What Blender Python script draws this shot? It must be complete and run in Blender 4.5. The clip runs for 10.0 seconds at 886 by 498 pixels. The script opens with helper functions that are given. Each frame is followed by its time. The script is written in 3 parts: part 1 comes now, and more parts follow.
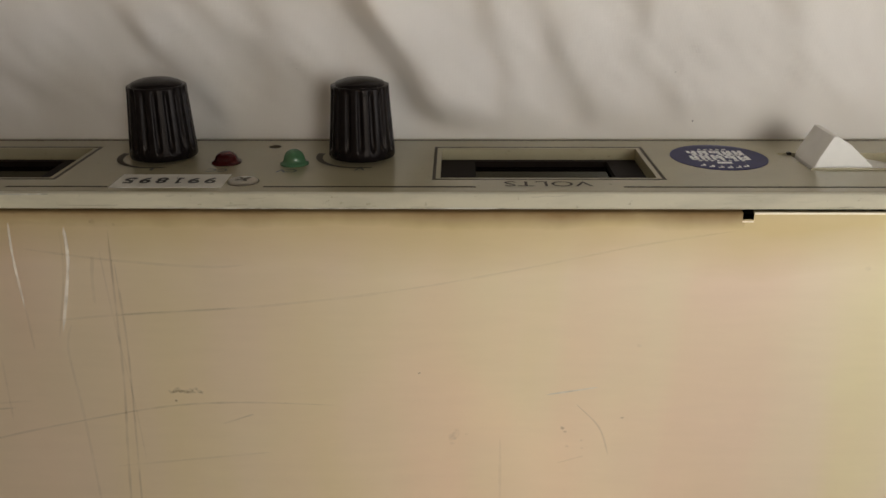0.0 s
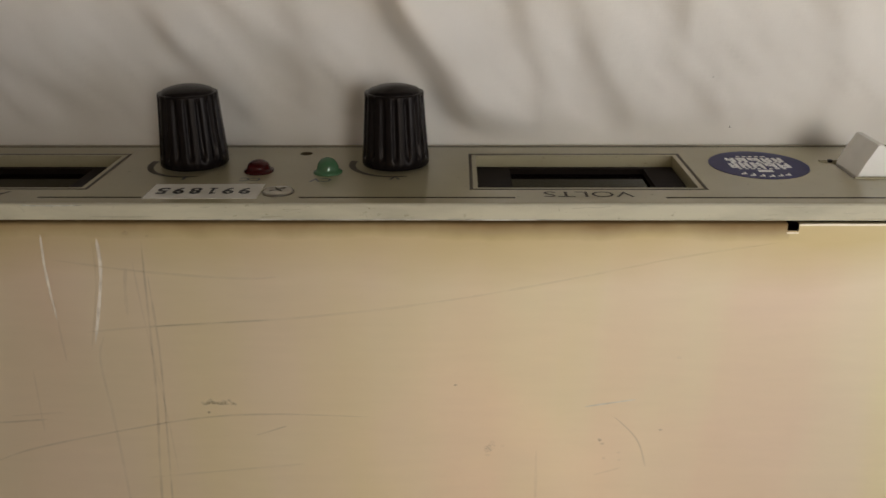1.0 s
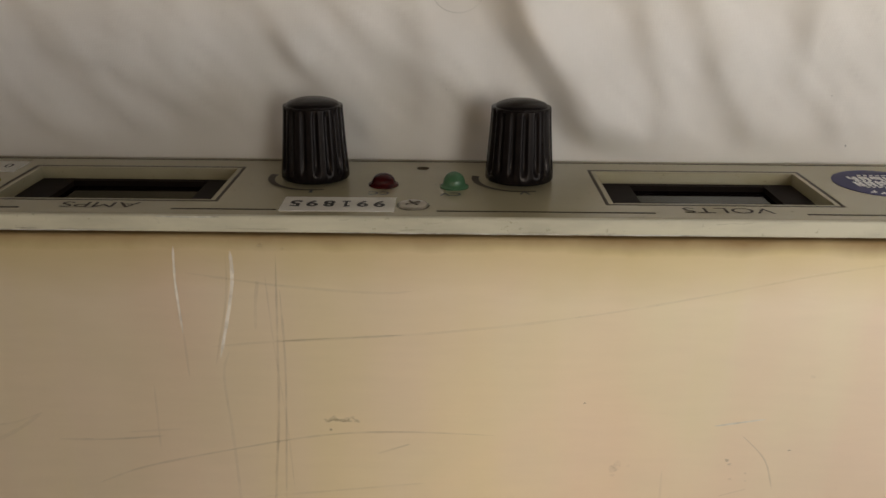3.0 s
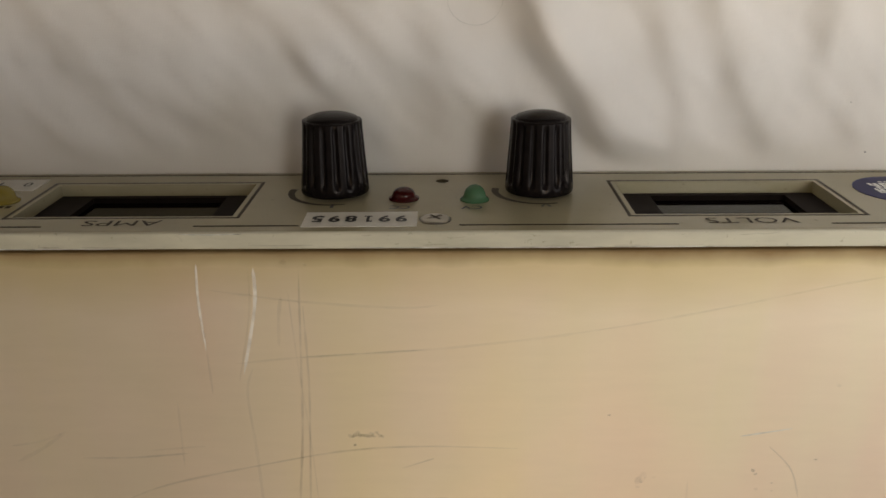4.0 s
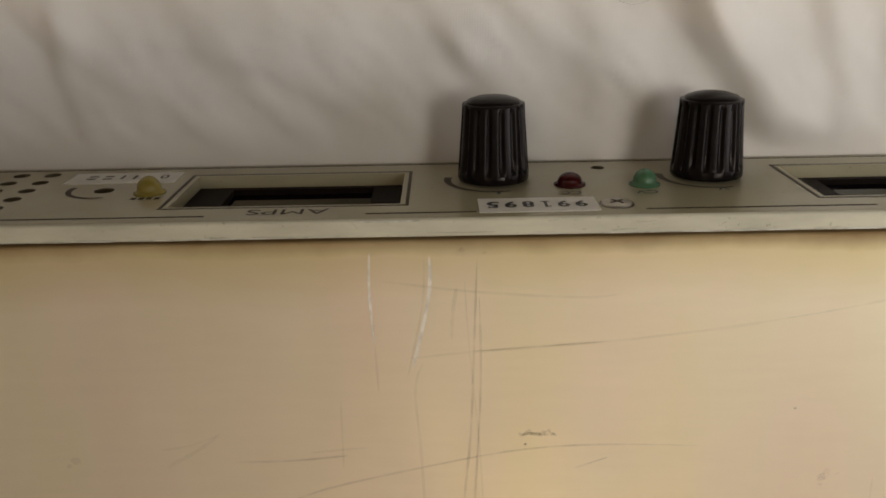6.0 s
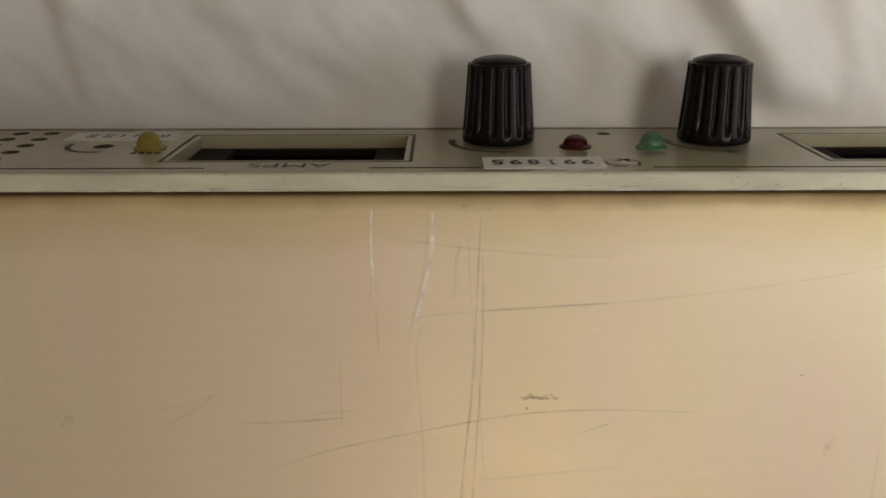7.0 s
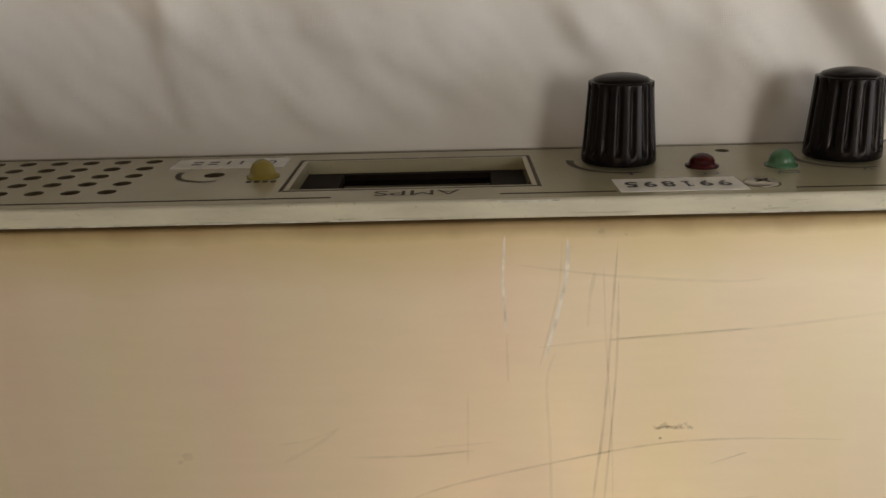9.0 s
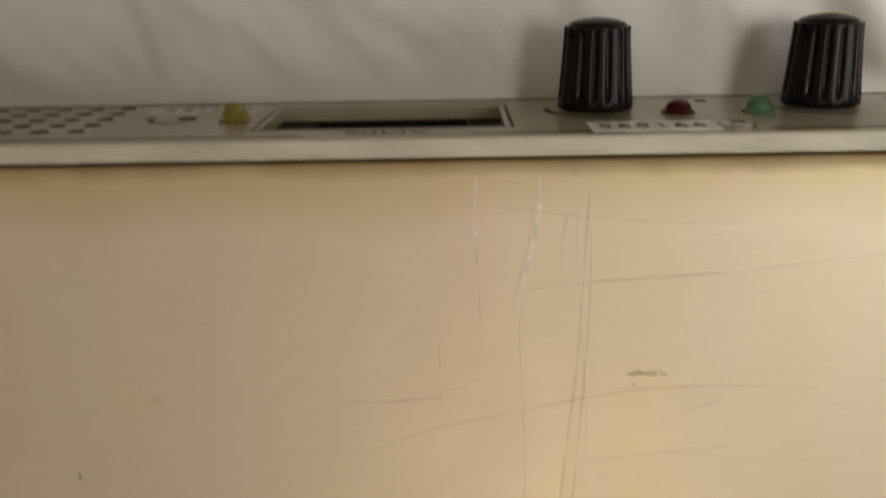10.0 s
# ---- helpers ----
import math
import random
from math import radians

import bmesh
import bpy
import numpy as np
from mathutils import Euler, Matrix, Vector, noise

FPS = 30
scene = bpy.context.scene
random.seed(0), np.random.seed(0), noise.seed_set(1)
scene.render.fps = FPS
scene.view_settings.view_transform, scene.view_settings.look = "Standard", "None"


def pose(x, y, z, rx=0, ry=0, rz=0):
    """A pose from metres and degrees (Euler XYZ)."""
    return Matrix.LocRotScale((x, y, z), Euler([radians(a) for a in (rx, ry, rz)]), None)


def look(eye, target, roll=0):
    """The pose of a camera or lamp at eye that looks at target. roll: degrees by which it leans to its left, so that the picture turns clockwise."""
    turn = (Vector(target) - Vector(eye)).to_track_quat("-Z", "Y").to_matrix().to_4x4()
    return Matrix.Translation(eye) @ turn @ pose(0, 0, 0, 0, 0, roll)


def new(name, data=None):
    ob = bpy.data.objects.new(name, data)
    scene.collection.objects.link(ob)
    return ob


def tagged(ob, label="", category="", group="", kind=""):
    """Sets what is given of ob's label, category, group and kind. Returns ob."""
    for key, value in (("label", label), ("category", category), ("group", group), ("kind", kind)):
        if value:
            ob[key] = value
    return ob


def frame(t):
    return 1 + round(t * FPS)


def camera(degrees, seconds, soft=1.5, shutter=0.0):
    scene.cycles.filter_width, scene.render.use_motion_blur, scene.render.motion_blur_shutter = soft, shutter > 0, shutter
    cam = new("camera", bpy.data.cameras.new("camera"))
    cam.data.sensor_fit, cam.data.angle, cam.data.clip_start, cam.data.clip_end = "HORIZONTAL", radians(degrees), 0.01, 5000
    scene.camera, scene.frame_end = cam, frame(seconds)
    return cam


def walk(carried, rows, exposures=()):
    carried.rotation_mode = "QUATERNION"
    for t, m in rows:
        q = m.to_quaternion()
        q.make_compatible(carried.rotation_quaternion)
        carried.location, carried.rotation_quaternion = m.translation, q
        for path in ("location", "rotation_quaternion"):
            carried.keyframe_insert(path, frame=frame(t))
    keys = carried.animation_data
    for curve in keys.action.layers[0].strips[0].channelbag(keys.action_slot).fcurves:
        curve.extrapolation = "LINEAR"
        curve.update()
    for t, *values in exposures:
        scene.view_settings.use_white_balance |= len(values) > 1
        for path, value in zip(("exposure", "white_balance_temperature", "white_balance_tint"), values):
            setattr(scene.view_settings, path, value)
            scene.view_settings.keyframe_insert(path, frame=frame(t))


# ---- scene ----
cam = camera(54.0, 10.0, 1.5, 0.5)
PATH = [
    (0, (0.00165, 0.05245, 0.16689), (-0.00094, -0.01999, -0.01951), 182.02),
    (0.5, (-0.00052, 0.05169, 0.16646), (-0.00298, -0.02215, -0.01940), 181.88),
    (1, (-0.00533, 0.05571, 0.16267), (-0.00887, -0.01908, -0.02279), 182.61),
    (1.5, (-0.01401, 0.05565, 0.16279), (-0.01762, -0.01936, -0.02257), 182.86),
    (2, (-0.02522, 0.05330, 0.16210), (-0.02943, -0.01933, -0.02421), 183.48),
    (2.5, (-0.03086, 0.05204, 0.16233), (-0.03265, -0.01676, -0.02546), 182.00),
    (2.7, (-0.03290, 0.05264, 0.16158), (-0.03424, -0.01742, -0.02528), 181.66),
    (3.8, (-0.03798, 0.05409, 0.16214), (-0.03955, -0.01388, -0.02705), 181.15),
    (4, (-0.03905, 0.05485, 0.16067), (-0.04105, -0.01385, -0.02714), 181.30),
    (4.5, (-0.04806, 0.05399, 0.15644), (-0.04792, -0.01610, -0.03088), 179.56),
    (5, (-0.06338, 0.05013, 0.15489), (-0.06473, -0.01848, -0.03297), 180.58),
    (5.5, (-0.07097, 0.05183, 0.15289), (-0.06931, -0.01739, -0.03474), 178.08),
    (5.7, (-0.07441, 0.05060, 0.15412), (-0.07407, -0.01613, -0.03519), 178.58),
    (6.8, (-0.07619, 0.03829, 0.15401), (-0.07693, -0.02645, -0.03461), 180.32),
    (7, (-0.07641, 0.03703, 0.15504), (-0.07672, -0.02651, -0.03459), 180.12),
    (7.5, (-0.08493, 0.03741, 0.15397), (-0.08296, -0.02573, -0.03579), 177.95),
    (8, (-0.09146, 0.03783, 0.14815), (-0.09085, -0.02479, -0.04179), 178.63),
    (8.5, (-0.09278, 0.03783, 0.14748), (-0.09611, -0.02473, -0.04246), 181.78),
    (9, (-0.09878, 0.03957, 0.14856), (-0.10159, -0.02280, -0.04145), 181.21),
    (9.5, (-0.09742, 0.03799, 0.14657), (-0.09914, -0.02435, -0.04346), 180.44),
    (9.8, (-0.09645, 0.03387, 0.14827), (-0.09876, -0.02743, -0.04211), 180.72),
    (9.9, (-0.09543, 0.03148, 0.14907), (-0.09802, -0.02991, -0.04104), 181.01),
    (10, (-0.09392, 0.02900, 0.15034), (-0.09653, -0.03371, -0.03956), 181.41),
]
EXPOSURES = [(0.0, -0.01, 6500, 10), (2.5, 0.04, 6500, 10), (4.0, 0.18, 6500, 10), (5.0, 0.22, 6500, 10), (7.5, 0.32, 6500, 10), (10.0, 0.40, 6500, 10)]
walk(cam, [(t, look(eye, target, roll)) for t, eye, target, roll in PATH], EXPOSURES)

# ---- world, lamps, exposure ----
world = bpy.data.worlds.new("world")
scene.world = world
world.use_nodes = True
world.node_tree.nodes["Background"].inputs[0].default_value = (0.75, 0.85, 1.0, 1)
world.node_tree.nodes["Background"].inputs[1].default_value = 0.6


def lamp(name, m, power, size, size_y=None, colour=(1, 1, 1), shape="DISK"):
    data = bpy.data.lights.new(name, "AREA")
    data.energy, data.shape, data.size, data.color = power, shape, size, colour
    if size_y:
        data.size_y = size_y
    ob = new(name, data)
    ob.matrix_world = m
    return ob


ROOM = (-1.7, 1.7, -1.9, 1.5, -0.55, 1.85)
lamp("ceiling_lamp_light", look((0.16, -1.30, 1.72), (0, 0, 0)), 4.2, 0.50, colour=(1.0, 0.79, 0.53))
# Warm fill added from above left; no lamp is seen there
lamp("warm_fill_light", look((-0.50, 0.35, 1.72), (0, 0, 0)), 1.2, 0.45, colour=(1.0, 0.70, 0.40))
lamp("window_light", look((1.69, -0.35, 1.05), (0, -0.35, 0.75)), 13.0, 1.2, 1.0, colour=(0.95, 0.97, 1.0), shape="RECTANGLE")
# Unseen spot, added so that the light falls off from right to left
added_spot = bpy.data.lights.new("added_spot_light", "SPOT")
added_spot.energy, added_spot.color, added_spot.spot_size, added_spot.spot_blend, added_spot.shadow_soft_size = 9.3, (1.0, 0.965, 0.905), radians(64), 1.0, 0.13
new("added_spot_light", added_spot).matrix_world = look((0.25, 0.09, 0.62), (0.23, 0.03, 0.0))


# ---- materials ----
class Nodes:
    """Short hand for a node material."""

    def __init__(self, name):
        self.mat = bpy.data.materials.new(name)
        self.mat.use_nodes = True
        self.tree = self.mat.node_tree
        self.bsdf = self.tree.nodes["Principled BSDF"]
        self.at = self.add("ShaderNodeTexCoord").outputs["Object"]

    def add(self, kind, **inputs):
        n = self.tree.nodes.new(kind)
        for k, v in inputs.items():
            self.put(n, k.replace("_", " "), v)
        return n

    def put(self, node, key, v):
        if isinstance(v, bpy.types.NodeSocket):
            self.tree.links.new(v, node.inputs[key])
        else:
            node.inputs[key].default_value = v

    def scaled(self, x, y, z):
        n = self.add("ShaderNodeMapping", Vector=self.at)
        n.inputs["Scale"].default_value = (x, y, z)
        return n.outputs[0]

    def noise(self, scale, detail=4.0, rough=0.55, vec=None):
        return self.add("ShaderNodeTexNoise", Vector=vec or self.at, Scale=scale, Detail=detail, Roughness=rough).outputs["Fac"]

    def ramp(self, fac, *stops):
        n = self.add("ShaderNodeValToRGB", Fac=fac)
        el = n.color_ramp.elements
        while len(el) < len(stops):
            el.new(0.5)
        for e, (p, c) in zip(el, stops):
            e.position = p
            e.color = (c, c, c, 1) if isinstance(c, (int, float)) else (*c, 1)
        return n.outputs["Color"]

    def mix(self, fac, a, b, how="MIX"):
        n = self.tree.nodes.new("ShaderNodeMix")
        n.data_type, n.blend_type = "RGBA", how
        for i, v in ((0, fac), (6, a), (7, b)):
            if isinstance(v, bpy.types.NodeSocket):
                self.tree.links.new(v, n.inputs[i])
            else:
                n.inputs[i].default_value = v if i == 0 else (*v, 1)
        return n.outputs[2]

    def bump(self, height, strength, distance):
        n = self.add("ShaderNodeBump", Height=height, Strength=strength, Distance=distance)
        self.put(self.bsdf, "Normal", n.outputs[0])

    def base(self, **kw):
        for k, v in kw.items():
            key = k.replace("_", " ")
            self.put(self.bsdf, key, (*v, 1) if k == "Base_Color" and isinstance(v, tuple) else v)
        return self.mat


def cover_metal():
    n = Nodes("passivated_metal")
    big = n.noise(14, 3)
    tint = n.ramp(big, (0.3, (0.68, 0.585, 0.42)), (0.5, (0.715, 0.60, 0.45)), (0.72, (0.71, 0.63, 0.44)))
    stripe = n.ramp(n.noise(26, 3, 0.5, n.scaled(1, 0.12, 1)), (0.36, (0.985, 1.0, 0.90)), (0.5, (1, 1, 1)), (0.64, (1.0, 0.955, 0.97)))
    tint = n.mix(1.0, tint, stripe, "MULTIPLY")
    fine = n.ramp(n.noise(420, 4, 0.6, n.scaled(0.15, 1, 1)), (0.35, 0.975), (0.7, 1.0))
    n.bump(n.noise(900, 2, 0.5, n.scaled(0.08, 1, 1)), 0.02, 0.0002)
    rough = n.ramp(n.noise(60, 5), (0.3, 0.44), (0.7, 0.52))
    # yellow-brown tint that deepens towards the folded edge
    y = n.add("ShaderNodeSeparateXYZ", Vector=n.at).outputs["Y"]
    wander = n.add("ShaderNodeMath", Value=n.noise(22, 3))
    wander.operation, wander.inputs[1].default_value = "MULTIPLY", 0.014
    tint_y = n.add("ShaderNodeMath", Value=y)
    n.tree.links.new(wander.outputs[0], tint_y.inputs[1])
    tint_y.operation = "ADD"
    band = n.ramp(n.add("ShaderNodeMapRange", Value=tint_y.outputs[0], From_Min=-0.012, From_Max=0.004).outputs[0], (0.1, 0.0), (0.85, 0.75))
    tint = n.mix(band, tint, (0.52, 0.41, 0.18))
    # shade at the bent edge, painted in brown; it ends at the slot
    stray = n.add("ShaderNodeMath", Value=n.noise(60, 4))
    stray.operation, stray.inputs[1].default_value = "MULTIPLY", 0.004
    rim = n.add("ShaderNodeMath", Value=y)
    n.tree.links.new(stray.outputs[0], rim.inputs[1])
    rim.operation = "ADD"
    fold_shade = n.ramp(n.add("ShaderNodeMapRange", Value=rim.outputs[0], From_Min=-0.0058, From_Max=-0.0022).outputs[0], (0.0, 0.0), (1.0, 0.95))
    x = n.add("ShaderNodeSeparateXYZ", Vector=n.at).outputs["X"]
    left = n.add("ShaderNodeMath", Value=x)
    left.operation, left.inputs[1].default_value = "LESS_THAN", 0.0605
    fold_shade = n.mix(1.0, fold_shade, left.outputs[0], "MULTIPLY")
    tint = n.mix(fold_shade, tint, (0.24, 0.15, 0.06))
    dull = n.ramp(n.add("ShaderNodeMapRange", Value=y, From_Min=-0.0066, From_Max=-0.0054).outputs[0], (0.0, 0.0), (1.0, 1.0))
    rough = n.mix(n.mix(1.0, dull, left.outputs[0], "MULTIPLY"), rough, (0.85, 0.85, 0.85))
    metal = n.ramp(fold_shade, (0.0, 0.45), (0.6, 0.0))
    return n.base(Base_Color=n.mix(1.0, tint, fine, "MULTIPLY"), Metallic=metal, Roughness=rough)


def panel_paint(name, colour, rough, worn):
    """Enamel; light on the upper edge painted in as a paler, patchily worn tone."""
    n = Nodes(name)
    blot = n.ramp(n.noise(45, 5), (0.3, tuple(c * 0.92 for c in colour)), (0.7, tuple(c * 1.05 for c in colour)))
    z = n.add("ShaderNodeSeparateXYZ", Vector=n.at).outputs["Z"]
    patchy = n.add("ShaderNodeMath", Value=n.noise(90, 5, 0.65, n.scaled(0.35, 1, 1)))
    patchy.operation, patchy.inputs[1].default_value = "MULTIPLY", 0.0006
    lit_z = n.add("ShaderNodeMath", Value=z)
    lit_z.operation = "ADD"
    n.tree.links.new(patchy.outputs[0], lit_z.inputs[1])
    edge = n.ramp(n.add("ShaderNodeMapRange", Value=lit_z.outputs[0], From_Min=0.0003, From_Max=0.0010).outputs[0], (0.0, 0.0), (1.0, 1.0))
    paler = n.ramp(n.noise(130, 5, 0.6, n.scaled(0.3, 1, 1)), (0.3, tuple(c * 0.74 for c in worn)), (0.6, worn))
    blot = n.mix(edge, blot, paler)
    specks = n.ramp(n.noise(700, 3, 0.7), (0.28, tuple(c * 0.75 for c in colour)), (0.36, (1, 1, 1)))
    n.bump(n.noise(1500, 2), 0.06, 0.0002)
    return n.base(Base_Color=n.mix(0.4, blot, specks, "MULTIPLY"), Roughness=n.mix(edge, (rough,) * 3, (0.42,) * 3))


def plain(name, colour, rough=0.5, metal=0.0, vary=0.12, scale=300, bump=0.0, **kw):
    n = Nodes(name)
    f = n.noise(scale, 4)
    c = n.ramp(f, (0.3, tuple(x * (1 - vary) for x in colour)), (0.7, tuple(min(1, x * (1 + vary)) for x in colour)))
    if bump:
        n.bump(f, bump, 0.0002)
    return n.base(Base_Color=c, Roughness=rough, Metallic=metal, **kw)


def cloth():
    n = Nodes("white_cotton")
    weave = n.add("ShaderNodeTexWave", Vector=n.at, Scale=900.0, Distortion=1.2, Detail=2.0, Detail_Scale=1.5).outputs["Fac"]
    second = n.add("ShaderNodeTexWave", Vector=n.scaled(1, 1, 1), Scale=900.0, Distortion=1.2)
    second.bands_direction = "Y"
    thread = n.mix(0.5, weave, second.outputs["Fac"])
    blot = n.ramp(n.noise(25, 5), (0.3, (0.71, 0.67, 0.62)), (0.7, (0.775, 0.735, 0.685)))
    n.bump(n.mix(0.6, thread, n.noise(350, 4)), 0.12, 0.0003)
    return n.base(Base_Color=blot, Roughness=0.92, Sheen_Weight=0.15)


def lens(name, colour):
    n = Nodes(name)
    return n.base(Base_Color=colour, Roughness=0.2, Transmission_Weight=0.25, IOR=1.5, Subsurface_Weight=0.5, Subsurface_Radius=(0.002, 0.002, 0.002), Specular_IOR_Level=0.35)


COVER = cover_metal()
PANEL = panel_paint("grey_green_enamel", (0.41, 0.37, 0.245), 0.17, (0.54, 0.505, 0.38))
BARE = plain("bare_worn_metal", (0.62, 0.60, 0.54), 0.45, 0.6)
# Bare cut metal, coloured brighter for the light its edge catches
BRIGHT = plain("bright_cut_metal", (0.86, 0.78, 0.62), 0.45, 0.3)
INK = plain("dark_ink", (0.040, 0.030, 0.016), 0.75, Specular_IOR_Level=0.2)
FADED = plain("faded_brown_ink", (0.055, 0.043, 0.024), 0.6, Specular_IOR_Level=0.3)
BLACK = plain("black_plastic", (0.007, 0.0055, 0.0055), 0.24, vary=0.3, scale=500, Specular_IOR_Level=0.13, Specular_Tint=(1.0, 0.88, 0.80, 1))
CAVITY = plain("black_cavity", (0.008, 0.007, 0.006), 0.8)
# Shade inside the holes, painted onto their walls
HOLLOW = plain("hole_shade", (0.10, 0.08, 0.045), 0.8)
SMOKE = plain("smoked_plastic", (0.017, 0.012, 0.010), 0.6, Specular_IOR_Level=0.06)
GLASS = plain("dark_filter", (0.006, 0.004, 0.005), 0.06, Specular_IOR_Level=0.12)
PAPER = plain("white_paper_label", (0.74, 0.72, 0.65), 0.5, vary=0.06)
TEXT = plain("black_print", (0.02, 0.02, 0.02), 0.5)
BLUE = plain("blue_sticker_vinyl", (0.020, 0.022, 0.115), 0.45, Specular_IOR_Level=0.2)
WHITE = plain("white_print", (0.85, 0.85, 0.87), 0.4)
SWITCH = plain("white_switch_plastic", (0.86, 0.845, 0.80), 0.35, vary=0.04, scale=200, bump=0.03)
STEEL = plain("nickel_steel", (0.40, 0.37, 0.31), 0.28, 1.0)
RED = lens("red_lens", (0.062, 0.004, 0.004))
GREEN = lens("green_lens", (0.095, 0.215, 0.11))
YELLOW = lens("yellow_lens", (0.34, 0.265, 0.05))


def wear(name, colour, rough, cover, metal=0.0, patchy=0.15):
    """A thin, patchy mark through which the surface below still shows."""
    n = Nodes(name)
    mat = n.base(Base_Color=colour, Roughness=rough, Metallic=metal)
    clear = n.add("ShaderNodeBsdfTransparent")
    fac = n.ramp(n.noise(160, 4, 0.6), (0.32, cover * patchy), (0.62, cover))
    mix = n.add("ShaderNodeMixShader", Fac=fac)
    n.tree.links.new(clear.outputs[0], mix.inputs[1])
    n.tree.links.new(n.bsdf.outputs[0], mix.inputs[2])
    n.tree.links.new(mix.outputs[0], n.tree.nodes["Material Output"].inputs[0])
    return mat


DARK_SCRATCH = wear("dark_scratch", (0.17, 0.11, 0.07), 0.6, 0.20)
FAINT_SCRATCH = wear("faint_scratch", (0.16, 0.10, 0.06), 0.6, 0.10)
LIGHT_SCRATCH = wear("bright_scratch", (0.93, 0.87, 0.76), 0.5, 0.8, patchy=0.55)
SMUDGE = wear("brown_smudge", (0.11, 0.08, 0.045), 0.8, 0.22)
CHIP = wear("chipped_paint", (0.62, 0.60, 0.52), 0.6, 0.9)
GRIME = wear("dark_grime", (0.08, 0.06, 0.04), 0.8, 0.48)
CLOTH = cloth()
# Made-up wall colour, unseen: gives metal facing it something dark to reflect
DARKWALL = plain("dark_unseen_wall", (0.085, 0.058, 0.038), 0.5, vary=0.25, scale=6)
WALL = plain("wall_paint", (0.72, 0.67, 0.58), 0.8, vary=0.04, scale=3)
CEILING = plain("ceiling_paint", (0.8, 0.79, 0.76), 0.85, vary=0.03, scale=3)
CARPET = plain("carpet", (0.22, 0.18, 0.14), 0.95, vary=0.25, scale=80)
FRAMEWOOD = plain("white_gloss_wood", (0.78, 0.77, 0.74), 0.35, vary=0.03)

# ---- mesh helpers ----
PLACES = {}


def finish(bm, name, material, smooth=False):
    bmesh.ops.recalc_face_normals(bm, faces=bm.faces)
    me = bpy.data.meshes.new(name)
    bm.to_mesh(me)
    bm.free()
    me.materials.append(material)
    if smooth:
        for p in me.polygons:
            p.use_smooth = True
    return me


def part(name, mesh, parent, m=None, label=""):
    """Links a mesh as one part under a thing or under a part; m is its pose in the world."""
    ob = new(name, mesh)
    m = m or Matrix()
    ob.parent = parent
    ob.matrix_parent_inverse = PLACES[parent].inverted()
    ob.matrix_basis = m
    PLACES[ob] = m
    return tagged(ob, label=label)


def thing(name, at, label, category, group="", kind=""):
    ob = new(name)
    ob.matrix_basis = Matrix.Translation(at)
    PLACES[ob] = ob.matrix_basis.copy()
    return tagged(ob, label, category, group, kind)


def box_into(bm, lo, hi, bevel=0.0, segments=2):
    c = [(a + b) / 2 for a, b in zip(lo, hi)]
    s = [b - a for a, b in zip(lo, hi)]
    geo = bmesh.ops.create_cube(bm, size=1, matrix=Matrix.Translation(c) @ Matrix.Diagonal((*s, 1)))
    if bevel:
        edges = {e for v in geo["verts"] for e in v.link_edges}
        bmesh.ops.bevel(bm, geom=list(edges), offset=bevel, segments=segments, affect="EDGES", profile=0.5)


def box(lo, hi, bevel=0.0, segments=2):
    bm = bmesh.new()
    box_into(bm, lo, hi, bevel, segments)
    return bm


def on_panel(x, z, y=0.0, turn=0.0):
    """A pose on the front panel: local X and Y lie on it as its writing runs, Z points out of it."""
    return Matrix(((-1, 0, 0, x), (0, 0, 1, y), (0, 1, 0, z), (0, 0, 0, 1))) @ Matrix.Rotation(radians(turn), 4, "Z")


def lathe(profile, count=48, shape=None):
    """A turned body round local Z from (radius, height) pairs; shape(angle, i) scales the radius."""
    bm = bmesh.new()
    rings = []
    for i, (r, h) in enumerate(profile):
        if r < 1e-7:
            rings.append([bm.verts.new((0, 0, h))])
            continue
        ring = []
        for k in range(count):
            a = 2 * math.pi * k / count
            q = r * (shape(a, i) if shape else 1)
            ring.append(bm.verts.new((q * math.cos(a), q * math.sin(a), h)))
        rings.append(ring)
    for a, b in zip(rings, rings[1:]):
        for k in range(count):
            j = (k + 1) % count
            if len(a) == 1 and len(b) == 1:
                continue
            if len(a) == 1:
                bm.faces.new((a[0], b[k], b[j]))
            elif len(b) == 1:
                bm.faces.new((a[k], a[j], b[0]))
            else:
                bm.faces.new((a[k], a[j], b[j], b[k]))
    if len(rings[0]) > 1:
        bm.faces.new(rings[0][::-1])
    if len(rings[-1]) > 1:
        bm.faces.new(rings[-1])
    return bm


